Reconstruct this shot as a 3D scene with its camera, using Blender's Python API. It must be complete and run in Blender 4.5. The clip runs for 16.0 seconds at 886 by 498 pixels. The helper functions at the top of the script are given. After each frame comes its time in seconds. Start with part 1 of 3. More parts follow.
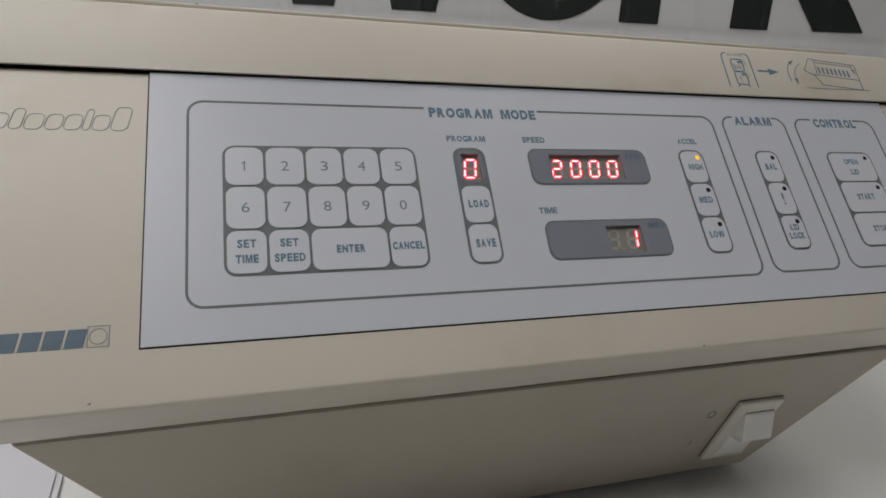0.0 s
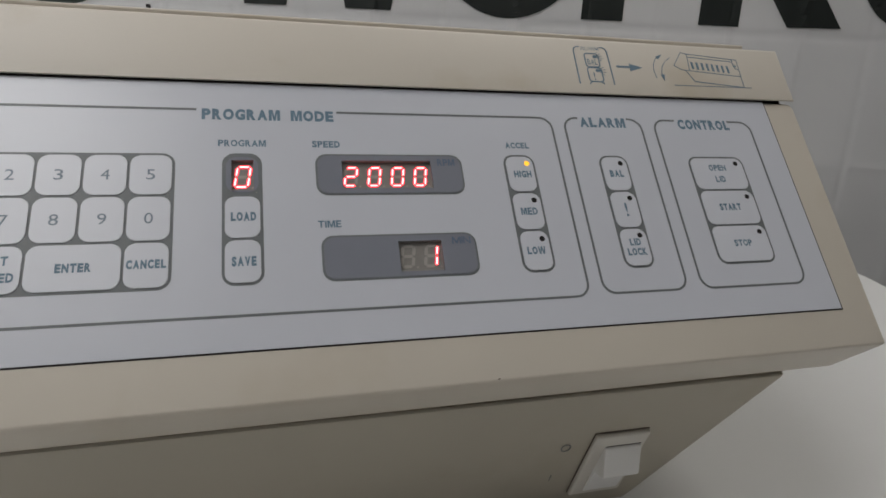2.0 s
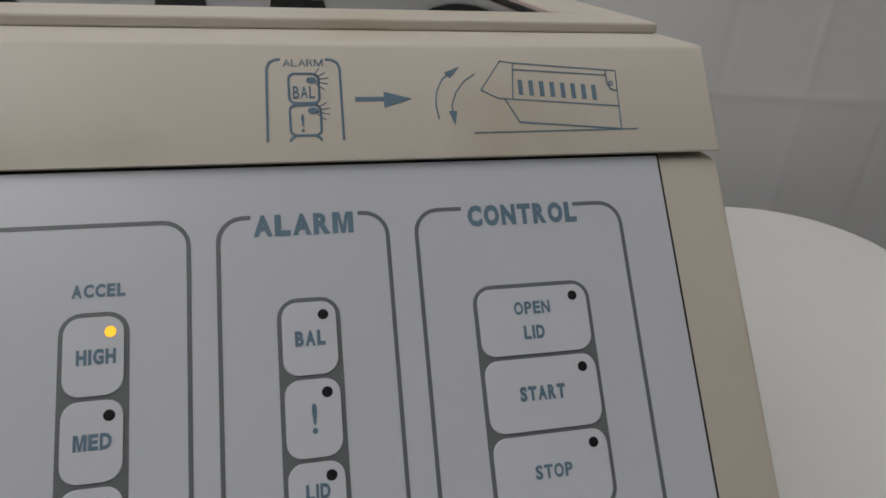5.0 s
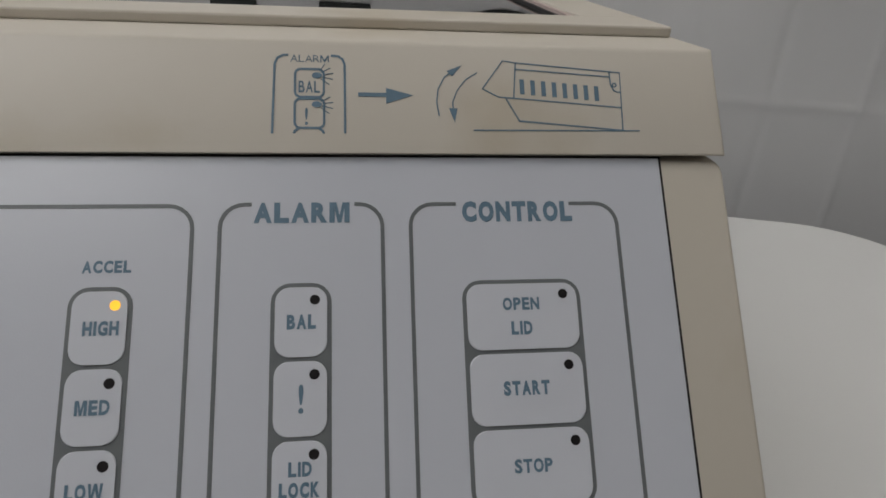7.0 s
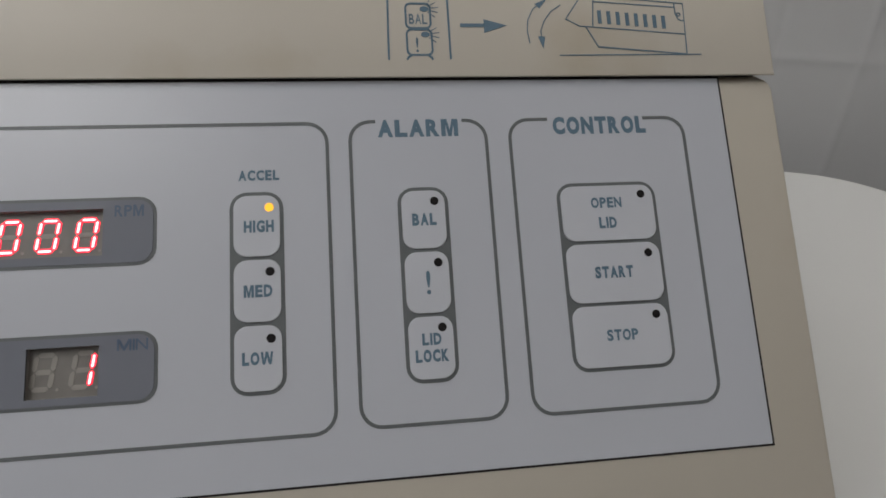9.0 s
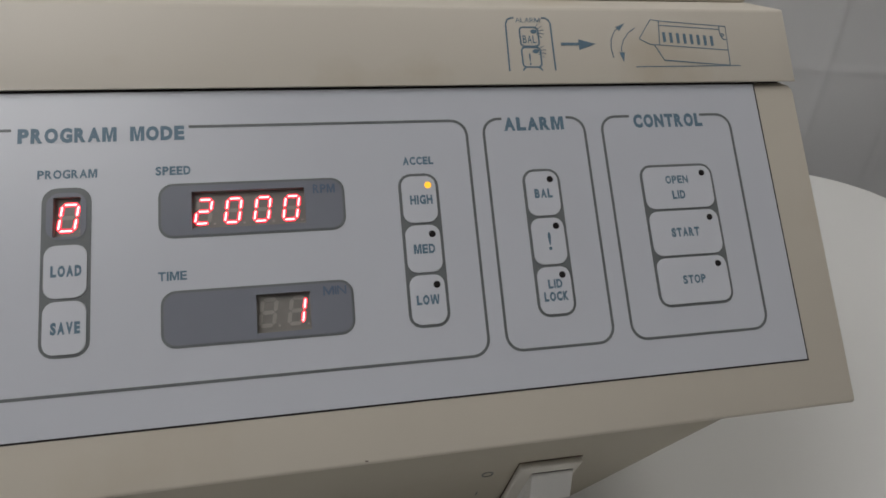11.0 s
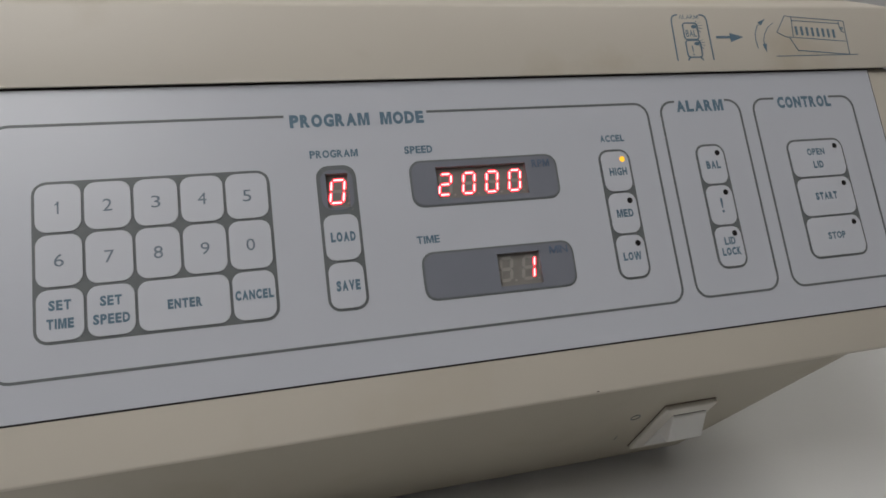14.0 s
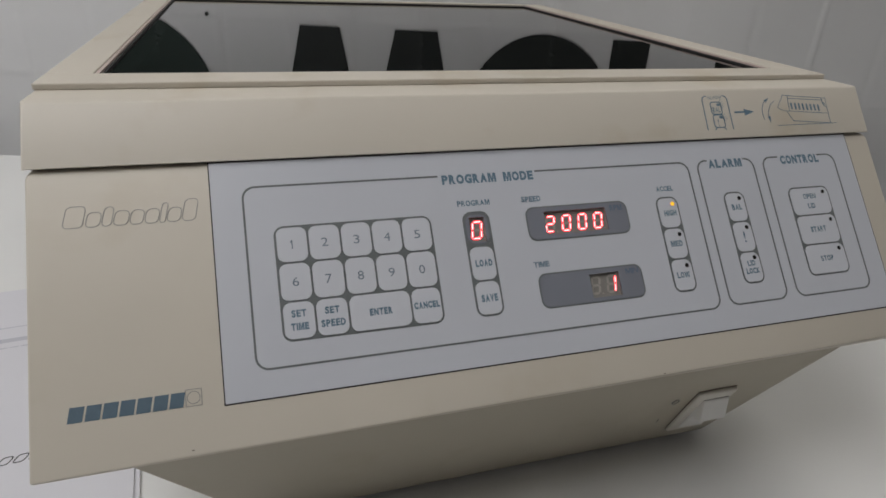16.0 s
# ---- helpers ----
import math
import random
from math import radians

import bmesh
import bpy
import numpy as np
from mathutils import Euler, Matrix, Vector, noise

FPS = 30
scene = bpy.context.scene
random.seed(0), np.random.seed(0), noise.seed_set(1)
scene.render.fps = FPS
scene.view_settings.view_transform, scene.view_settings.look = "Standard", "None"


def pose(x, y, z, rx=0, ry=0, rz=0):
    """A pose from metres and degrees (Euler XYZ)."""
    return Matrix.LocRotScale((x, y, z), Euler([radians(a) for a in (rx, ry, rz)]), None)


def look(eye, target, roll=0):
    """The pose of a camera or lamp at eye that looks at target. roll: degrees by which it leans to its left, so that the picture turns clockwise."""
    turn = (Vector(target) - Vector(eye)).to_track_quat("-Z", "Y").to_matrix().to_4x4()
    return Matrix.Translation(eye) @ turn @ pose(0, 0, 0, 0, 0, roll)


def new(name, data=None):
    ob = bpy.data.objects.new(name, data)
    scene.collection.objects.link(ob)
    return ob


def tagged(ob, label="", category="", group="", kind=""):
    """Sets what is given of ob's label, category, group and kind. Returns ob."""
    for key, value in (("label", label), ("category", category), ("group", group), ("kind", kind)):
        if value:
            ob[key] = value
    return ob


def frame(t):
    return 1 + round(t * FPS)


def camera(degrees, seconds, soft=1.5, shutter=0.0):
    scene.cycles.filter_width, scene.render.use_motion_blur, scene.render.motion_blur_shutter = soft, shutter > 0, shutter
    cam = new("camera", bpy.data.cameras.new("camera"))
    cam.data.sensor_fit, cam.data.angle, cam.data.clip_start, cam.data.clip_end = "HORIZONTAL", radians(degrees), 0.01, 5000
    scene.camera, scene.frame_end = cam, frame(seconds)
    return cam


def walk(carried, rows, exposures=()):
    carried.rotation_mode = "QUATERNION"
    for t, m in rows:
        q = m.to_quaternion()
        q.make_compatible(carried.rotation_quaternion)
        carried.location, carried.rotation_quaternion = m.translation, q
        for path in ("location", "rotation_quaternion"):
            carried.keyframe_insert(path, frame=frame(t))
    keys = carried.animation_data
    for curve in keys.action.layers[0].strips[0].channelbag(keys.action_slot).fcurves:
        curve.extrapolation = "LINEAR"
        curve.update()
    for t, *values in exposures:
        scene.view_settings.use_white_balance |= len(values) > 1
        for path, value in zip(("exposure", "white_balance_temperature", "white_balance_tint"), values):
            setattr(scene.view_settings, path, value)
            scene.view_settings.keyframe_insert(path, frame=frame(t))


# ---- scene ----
cam = camera(71.54, 16.0, soft=1.65, shutter=0.0)
PATH = [
    (0, (-0.13476, -0.28265, 1.00983), (-0.04797, -0.00918, 0.92217), 3.118),
    (0.5, (-0.10019, -0.28954, 1.01119), (-0.01584, -0.01399, 0.92777), 2.955),
    (1, (-0.07021, -0.28880, 1.00843), (0.01410, -0.01354, 0.92401), 2.888),
    (1.5, (-0.04484, -0.28435, 1.01045), (0.03657, -0.00880, 0.92416), 2.862),
    (2, (-0.02551, -0.27931, 1.01219), (0.05213, -0.00305, 0.92470), 2.776),
    (2.5, (0.00080, -0.27684, 1.01181), (0.07382, 0.00029, 0.92312), 2.687),
    (3, (0.03091, -0.27071, 1.01178), (0.10334, 0.00473, 0.91753), 2.447),
    (3.5, (0.05478, -0.24137, 1.02405), (0.13022, 0.02762, 0.91471), 2.262),
    (4, (0.08982, -0.21199, 1.03794), (0.17938, 0.04672, 0.91528), 2.689),
    (4.5, (0.12809, -0.17457, 1.05221), (0.20821, 0.08268, 0.92030), 2.329),
    (5, (0.13805, -0.14501, 1.05522), (0.19576, 0.11524, 0.91758), 2.536),
    (5.2, (0.14168, -0.13919, 1.05689), (0.19239, 0.12313, 0.92044), 2.692),
    (7.3, (0.15127, -0.15938, 1.05327), (0.18661, 0.10547, 0.91686), 2.574),
    (7.5, (0.14828, -0.16507, 1.05090), (0.18335, 0.09887, 0.91267), 2.281),
    (8, (0.14010, -0.17209, 1.04735), (0.17591, 0.09012, 0.90606), 1.692),
    (8.5, (0.13167, -0.17737, 1.04632), (0.16831, 0.08331, 0.90244), 1.730),
    (9, (0.11474, -0.18219, 1.04897), (0.15387, 0.07567, 0.90072), 1.814),
    (9.2, (0.10802, -0.18542, 1.04969), (0.14883, 0.07165, 0.90054), 1.857),
    (11.3, (0.03573, -0.23420, 1.06407), (0.09201, 0.02271, 0.91973), 2.209),
    (11.5, (0.02579, -0.23803, 1.06711), (0.08303, 0.01826, 0.92207), 2.105),
    (12, (0.00365, -0.24261, 1.07662), (0.06314, 0.01308, 0.93141), 2.008),
    (12.5, (-0.01866, -0.24295, 1.07519), (0.04337, 0.01167, 0.92917), 2.115),
    (13, (-0.04098, -0.24827, 1.07548), (0.02495, 0.00579, 0.93019), 2.226),
    (13.5, (-0.05368, -0.24721, 1.06810), (0.01534, 0.00618, 0.92310), 2.395),
    (14, (-0.05745, -0.24408, 1.06307), (0.01275, 0.00898, 0.91805), 2.447),
    (14.5, (-0.06828, -0.24612, 1.06264), (0.00206, 0.00784, 0.91927), 2.805),
    (15, (-0.09084, -0.25499, 1.06899), (-0.01964, 0.00178, 0.93114), 2.924),
    (15.5, (-0.13721, -0.26532, 1.07623), (-0.06070, -0.00808, 0.94217), 2.849),
    (16, (-0.15091, -0.30415, 1.10437), (-0.06866, -0.04861, 0.97046), 2.971),
]
EXPOSURE = [(0.0, -0.08), (3.0, -0.06), (4.5, -0.14), (9.0, -0.13), (11.5, -0.13), (16.0, -0.13)]
walk(cam, [(t, look(eye, target, roll)) for t, eye, target, roll in PATH], EXPOSURE)

# ---- light ----
TABLE = 0.75
world = bpy.data.worlds.new("room_air")
scene.world = world
world.use_nodes = True
world.node_tree.nodes["Background"].inputs["Color"].default_value = (0.8, 0.85, 1.0, 1)
world.node_tree.nodes["Background"].inputs["Strength"].default_value = 0.05


def area(name, place, target, sx, sy, watts, colour):
    data = bpy.data.lights.new(name, "AREA")
    data.shape, data.size, data.size_y, data.energy, data.color = "RECTANGLE", sx, sy, watts, colour
    ob = new(name, data)
    ob.matrix_world = look(place, target)
    return ob


LAMPS = [(-1.25, -0.30, 1.7, 1.1, 17.8, (0.985, 0.99, 1.0)), (0.95, 0.34, 1.2, 0.6, 3.7, (1.0, 0.955, 0.86))]
for lx, ly, sx, sy, watts, tint in LAMPS:
    area("ceiling_lamp", (lx, ly, 2.50), (lx, ly + 0.001, 0), sx, sy, watts, tint)


# ---- materials ----
def material(name, colour, rough=0.5, metal=0.0, vary=0.06, scale=30.0, bump=0.0, bump_scale=600.0, stains=0.0, spec=0.5, coat=0.0):
    """A painted or plastic surface with fine and broad variation and a fine relief."""
    m = bpy.data.materials.new(name)
    m.use_nodes = True
    nt = m.node_tree
    n, l = nt.nodes, nt.links
    b = n["Principled BSDF"]
    b.inputs["Metallic"].default_value = metal
    b.inputs["Specular IOR Level"].default_value = spec
    b.inputs["Coat Weight"].default_value = coat
    tc = n.new("ShaderNodeTexCoord")
    broad = n.new("ShaderNodeTexNoise")
    broad.inputs["Scale"].default_value = scale
    broad.inputs["Detail"].default_value = 5
    fine = n.new("ShaderNodeTexNoise")
    fine.inputs["Scale"].default_value = bump_scale
    fine.inputs["Detail"].default_value = 3
    for t in (broad, fine):
        l.new(tc.outputs["Object"], t.inputs["Vector"])
    mix = n.new("ShaderNodeMix")
    mix.data_type = "RGBA"
    mix.inputs[6].default_value = (*[c * (1 - vary) for c in colour], 1)
    mix.inputs[7].default_value = (*[min(1, c * (1 + vary)) for c in colour], 1)
    l.new(broad.outputs["Fac"], mix.inputs[0])
    last = mix.outputs[2]
    if stains:
        spot = n.new("ShaderNodeTexNoise")
        spot.inputs["Scale"].default_value = scale * 2.2
        spot.inputs["Detail"].default_value = 8
        l.new(tc.outputs["Object"], spot.inputs["Vector"])
        ramp = n.new("ShaderNodeValToRGB")
        ramp.color_ramp.elements[0].position, ramp.color_ramp.elements[1].position = 0.55, 0.75
        ramp.color_ramp.elements[0].color, ramp.color_ramp.elements[1].color = (0, 0, 0, 1), (stains, stains, stains, 1)
        l.new(spot.outputs["Fac"], ramp.inputs["Fac"])
        two = n.new("ShaderNodeMix")
        two.data_type = "RGBA"
        two.inputs[7].default_value = (colour[0] * 0.8, colour[1] * 0.74, colour[2] * 0.62, 1)
        l.new(ramp.outputs["Color"], two.inputs[0])
        l.new(last, two.inputs[6])
        last = two.outputs[2]
    l.new(last, b.inputs["Base Color"])
    rr = n.new("ShaderNodeMapRange")
    rr.inputs["To Min"].default_value, rr.inputs["To Max"].default_value = max(0.02, rough - 0.03), min(1, rough + 0.03)
    l.new(broad.outputs["Fac"], rr.inputs["Value"])
    l.new(rr.outputs["Result"], b.inputs["Roughness"])
    if bump:
        bp = n.new("ShaderNodeBump")
        bp.inputs["Strength"].default_value = bump
        bp.inputs["Distance"].default_value = 0.0003
        l.new(fine.outputs["Fac"], bp.inputs["Height"])
        l.new(bp.outputs["Normal"], b.inputs["Normal"])
    return m


def glowing(name, colour, strength):
    m = bpy.data.materials.new(name)
    m.use_nodes = True
    b = m.node_tree.nodes["Principled BSDF"]
    b.inputs["Base Color"].default_value = (*[0.3 * c for c in colour], 1)
    b.inputs["Emission Color"].default_value = (*colour, 1)
    b.inputs["Emission Strength"].default_value = strength
    return m


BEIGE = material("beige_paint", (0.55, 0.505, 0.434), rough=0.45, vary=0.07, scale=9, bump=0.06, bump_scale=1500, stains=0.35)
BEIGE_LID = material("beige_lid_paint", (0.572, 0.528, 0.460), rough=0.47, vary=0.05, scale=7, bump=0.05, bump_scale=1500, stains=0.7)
# the housing's beige with the shade below the overhang put into the colour
BEIGE_SHADED = material("beige_shaded_paint", (0.425, 0.390, 0.318), rough=0.55, vary=0.06, scale=12, bump=0.10, bump_scale=1500, stains=0.3)
PLATE = material("label_film", (0.515, 0.530, 0.580), rough=0.34, vary=0.03, scale=14, bump=0.08, bump_scale=1800, spec=0.75)
KEYCAP = material("key_film", (0.550, 0.564, 0.612), rough=0.34, vary=0.03, scale=40, bump=0.08, bump_scale=1800, spec=0.75)
DIGITS = material("grey_blue_print", (0.16, 0.20, 0.25), rough=0.5, vary=0.12, scale=400)
LINE = material("dark_grey_print", (0.128, 0.138, 0.142), rough=0.45, vary=0.12, scale=300)
BLUE = material("slate_blue_print", (0.108, 0.178, 0.240), rough=0.5, vary=0.15, scale=400)
BEZEL = material("smoked_film", (0.198, 0.208, 0.243), rough=0.22, vary=0.05, scale=60)
BEZEL_TEXT = material("dark_blue_print", (0.085, 0.12, 0.185), rough=0.4)
WELL = material("display_well", (0.215, 0.202, 0.190), rough=0.35, vary=0.15, scale=200)
UNLIT = material("unlit_segment", (0.32, 0.30, 0.275), rough=0.4, vary=0.1, scale=300)
LIT = glowing("lit_segment", (1.0, 0.014, 0.040), 3.2)
CORE = glowing("lit_segment_core", (1.0, 0.26, 0.25), 5.2)
AMBER = glowing("amber_led", (1.0, 0.50, 0.03), 1.3)
LEDOFF = material("dark_led", (0.014, 0.012, 0.013), rough=0.25)
GAP = material("shadow_gap", (0.016, 0.0125, 0.012), rough=0.8)
IVORY = material("ivory_switch_plastic", (0.66, 0.63, 0.57), rough=0.35, vary=0.03, scale=60)
# white rocker, raised further in colour for the light on its upturned face
ROCKER_LIT = material("white_lit_switch_plastic", (0.80, 0.79, 0.77), rough=0.35, vary=0.03, scale=60)
OUTLINE = material("pale_grey_print", (0.27, 0.265, 0.25), rough=0.5, vary=0.12, scale=300)
MAKER = material("grey_blue_maker_print", (0.08, 0.125, 0.165), rough=0.5, vary=0.15, scale=300)
CHIP = material("brown_bare_spot", (0.14, 0.11, 0.09), rough=0.7)
GASKET = material("black_rubber", (0.015, 0.014, 0.014), rough=0.6)
CHAMBER = material("chamber_steel", (0.02, 0.022, 0.024), rough=0.5)
ROSE = material("frame_edge_plastic", (0.50, 0.40, 0.37), rough=0.45, vary=0.05)
TABLETOP = material("white_table_laminate", (0.74, 0.74, 0.735), rough=0.55, vary=0.02, scale=6, bump=0.15, bump_scale=500)
PAPER = material("white_paper", (0.67, 0.665, 0.71), rough=0.6, vary=0.02, scale=8)
INK = material("black_ink", (0.06, 0.06, 0.07), rough=0.6)
INK_PALE = material("pale_grey_ink", (0.50, 0.50, 0.56), rough=0.6)
CLOTH = material("grey_white_cloth", (0.67, 0.67, 0.68), rough=0.9, vary=0.07, scale=4, bump=0.4, bump_scale=900, spec=0.1)
BLACK_PRINT = material("black_print", (0.010, 0.014, 0.013), rough=0.55, vary=0.1, scale=60)
GREEN_PRINT = material("dark_green_print", (0.006, 0.020, 0.015), rough=0.55, vary=0.1, scale=60)
WALLPAINT = material("white_wall_paint", (0.74, 0.73, 0.72), rough=0.9, vary=0.03, scale=3)
FLOORING = material("grey_vinyl", (0.24, 0.235, 0.23), rough=0.5, vary=0.08, scale=6)
STEEL = material("grey_steel", (0.45, 0.45, 0.46), rough=0.4, metal=0.8)

PANE = bpy.data.materials.new("smoked_glass")
PANE.use_nodes = True
pb = PANE.node_tree.nodes["Principled BSDF"]
pb.inputs["Base Color"].default_value = (0.10, 0.11, 0.115, 1)
pb.inputs["Roughness"].default_value = 0.015
pb.inputs["IOR"].default_value = 1.55
pb.inputs["Transmission Weight"].default_value = 1.0
DIFFUSER = glowing("lamp_diffuser", (1.0, 0.97, 0.93), 2.0)


# ---- mesh helpers ----
def link(name, bm, mat, parent=None, label="", m=None, smooth=False):
    me = bpy.data.meshes.new(name)
    if m is not None:
        bmesh.ops.transform(bm, matrix=m, verts=bm.verts)
    bm.normal_update()
    bm.to_mesh(me)
    bm.free()
    me.materials.append(mat)
    if smooth:
        for p in me.polygons:
            p.use_smooth = True
        me.set_sharp_from_angle(angle=radians(35))
    ob = new(name, me)
    if parent is not None:
        ob.parent = parent
    if label:
        tagged(ob, label)
    return ob


def part(name, bm, mat, parent, label="", m=None, smooth=False):
    return link(name, bm, mat, parent, label, m, smooth)


def thing(name, label, category, group="", place=(0, 0, 0)):
    ob = new(name)
    ob.empty_display_size = 0.05
    ob.location = place
    return tagged(ob, label, category, group)


def add_prism(bm, outline, z0, z1):
    """A prism over a plain outline of (x, y)."""
    low = [bm.verts.new((x, y, z0)) for x, y in outline]
    top = [bm.verts.new((x, y, z1)) for x, y in outline]
    k = len(outline)
    bm.faces.new(top)
    bm.faces.new(low[::-1])
    for i in range(k):
        bm.faces.new((low[i], low[(i + 1) % k], top[(i + 1) % k], top[i]))
    return low, top


def prism(outline, z0, z1):
    bm = bmesh.new()
    add_prism(bm, outline, z0, z1)
    return bm


def rounded(x0, y0, x1, y1, r, steps=5):
    pts = []
    for cx, cy, a in ((x1 - r, y0 + r, -90), (x1 - r, y1 - r, 0), (x0 + r, y1 - r, 90), (x0 + r, y0 + r, 180)):
        for i in range(steps + 1):
            t = radians(a + 90 * i / steps)
            pts.append((cx + r * math.cos(t), cy + r * math.sin(t)))
    return pts


def disc(x, y, rx, ry=None, steps=20):
    ry = ry or rx
    return [(x + rx * math.cos(2 * math.pi * i / steps), y + ry * math.sin(2 * math.pi * i / steps)) for i in range(steps)]


def box(x0, y0, z0, x1, y1, z1, bevel=0.0, segments=2):
    bm = prism([(x0, y0), (x1, y0), (x1, y1), (x0, y1)], z0, z1)
    if bevel:
        bmesh.ops.bevel(bm, geom=bm.edges[:], offset=bevel, segments=segments, affect="EDGES", profile=0.5)
    return bm


def add_stroke(bm, pts, width, z0, z1, closed=False):
    """A flat ribbon of that width along a line of (x, y)."""
    k = len(pts)
    sides = []
    for i, (x, y) in enumerate(pts):
        a = pts[i - 1] if closed or i else pts[i]
        b = pts[(i + 1) % k] if closed or i < k - 1 else pts[i]
        d = Vector((b[0] - a[0], b[1] - a[1])).normalized()
        e = Vector((x - a[0], y - a[1]))
        stretch = 1.0
        if e.length > 1e-9 and (closed or 0 < i < k - 1):
            stretch = 1 / max(0.5, abs(e.normalized().dot(d)))
        nx, ny = -d.y * width / 2 * stretch, d.x * width / 2 * stretch
        sides.append([bm.verts.new(p) for p in ((x + nx, y + ny, z0), (x - nx, y - ny, z0), (x - nx, y - ny, z1), (x + nx, y + ny, z1))])
    for i in range(k if closed else k - 1):
        a, b = sides[i], sides[(i + 1) % k]
        for j in range(4):
            bm.faces.new((a[j], a[(j + 1) % 4], b[(j + 1) % 4], b[j]))
    if not closed:
        bm.faces.new(sides[0][::-1])
        bm.faces.new(sides[-1])


def strokes(lines, width, z0, z1):
    bm = bmesh.new()
    for pts, closed in lines:
        add_stroke(bm, pts, width, z0, z1, closed)
    bmesh.ops.recalc_face_normals(bm, faces=bm.faces)
    return bm


GLYPHS = {}


def glyph(ch, grow=0.0):
    """Points and faces of one character of the built-in font, made bolder by grow."""
    if (ch, grow) not in GLYPHS:
        cu = bpy.data.curves.new("glyph", "FONT")
        cu.body, cu.size, cu.resolution_u, cu.offset = ch, 1.0, 3, grow
        ob = bpy.data.objects.new("glyph", cu)
        scene.collection.objects.link(ob)
        bpy.context.view_layer.update()
        me = bpy.data.meshes.new_from_object(ob.evaluated_get(bpy.context.evaluated_depsgraph_get()))
        bpy.data.objects.remove(ob)
        bpy.data.curves.remove(cu)
        co = np.array([v.co[:2] for v in me.vertices])
        GLYPHS[ch, grow] = (co - co.min(0)) / (co.max(0) - co.min(0)), [tuple(f.vertices) for f in me.polygons], co.max(0) - co.min(0)
        bpy.data.meshes.remove(me)
    return GLYPHS[ch, grow]


def printed(ch, x0, y0, x1, y1, z, grow=0.0, stem=0.2):
    """One character as a thin print that fills the rectangle; M and W are drawn from straight strokes."""
    if ch == "M":
        t = stem
        co = [(0, 0), (t, 0), (t, 0.68), (0.5 - 0.36 * t, 0), (0.5 + 0.36 * t, 0), (1 - t, 0.68), (1 - t, 0), (1, 0), (1, 1), (1 - 1.35 * t, 1), (0.5, 0.36), (1.35 * t, 1), (0, 1)]
        faces = [tuple(range(13))]
    elif ch == "W":
        t = stem
        co = [(0, 1), (0.25 - 0.5 * t, 0), (0.25 + 0.5 * t, 0), (0.5, 0.58), (0.75 - 0.5 * t, 0), (0.75 + 0.5 * t, 0), (1, 1), (1 - t, 1), (0.75, 0.30), (0.5 + 0.5 * t, 1), (0.5 - 0.5 * t, 1), (0.25, 0.30), (t, 1)]
        faces = [tuple(range(13))]
    else:
        co, faces = glyph(ch, grow)[:2]
    bm = bmesh.new()
    vs = [bm.verts.new((x0 + u * (x1 - x0), y0 + v * (y1 - y0), z)) for u, v in co]
    for f in faces:
        bm.faces.new([vs[q] for q in f])
    return bm


def lettering(text, x0, y0, x1, y1, z, bold):
    """The letters of a word, one mesh each, that together fill the rectangle; bold is the stems' width by the height."""
    if len(text) == 1:
        return [printed(text, x0, y0, x1, y1, z, 0.012)]
    h = y1 - y0
    gap = 0.095 * h
    wide = [0.24 if c == " " else glyph(c)[2][0] if c == "I" else 0.45 * glyph(c)[2][0] + 0.55 * {"M": 0.72, "W": 0.80}.get(c, 0.52) for c in text]
    tall, stem = glyph("E")[2][1], glyph("I")[2][0]

    def squeeze(grow):
        k = h / (tall + 2 * grow)
        return k, (x1 - x0 - gap * (len(text) - 1)) / (k * sum(w if c == " " else w + 2 * grow for c, w in zip(text, wide)))

    low, high = -0.025, 0.06
    for i in range(20):
        grow = (low + high) / 2
        k, sx = squeeze(grow)
        low, high = (grow, high) if (stem + 2 * grow) * k * sx < bold * h else (low, grow)
    grow = round(grow, 3)
    k, sx = squeeze(grow)
    x, out = x0, []
    for c, w in zip(text, wide):
        w = (w if c == " " else w + 2 * grow) * k * sx
        if c != " ":
            over = 0.012 * h if c in "COGS" else 0.0
            out.append(printed(c, x, y0 - over, x + w, y1 + over, z, grow, min(0.26, bold * h / w)))
        x += w + gap
    return out


def figure(ch, x0, y0, x1, y1, z1):
    """One figure of the built-in font, as a thin print that fills the rectangle."""
    bm = printed(ch, x0, y0, x1, y1, z1)
    if ch == "1":
        add_prism(bm, [(x1, y1), (x1 - 0.0013, y1 - 0.0010), (x1 - 0.0013, y1 - 0.0015), (x1, y1 - 0.0008)], z1 - 0.0001, z1)
    return bm


def cut(ob, cutters):
    """Takes the cutters' bodies out of an object's mesh."""
    for bm in cutters:
        me = bpy.data.meshes.new("cutter")
        bm.to_mesh(me)
        bm.free()
        tool = bpy.data.objects.new("cutter", me)
        scene.collection.objects.link(tool)
        mod = ob.modifiers.new("cut", "BOOLEAN")
        mod.operation, mod.solver, mod.object = "DIFFERENCE", "EXACT", tool
        bpy.context.view_layer.update()
        done = bpy.data.meshes.new_from_object(ob.evaluated_get(bpy.context.evaluated_depsgraph_get()))
        ob.modifiers.remove(mod)
        old, ob.data = ob.data, done
        bpy.data.objects.remove(tool)
        bpy.data.meshes.remove(old)
        bpy.data.meshes.remove(me)
    return ob


# ---- the machine's own frames ----
LEAN = radians(38.3)
FRONT_TILT, FRONT_SHIFT = radians(-1.79), -0.0007
SN, CN = math.sin(LEAN), math.cos(LEAN)


def profile(y, z):
    """From the slope's own depth and height to the world's y and z."""
    dy, dz = y - 0.373, z - 0.279
    return dy * CN + dz * SN, -dy * SN + dz * CN + TABLE + 0.008


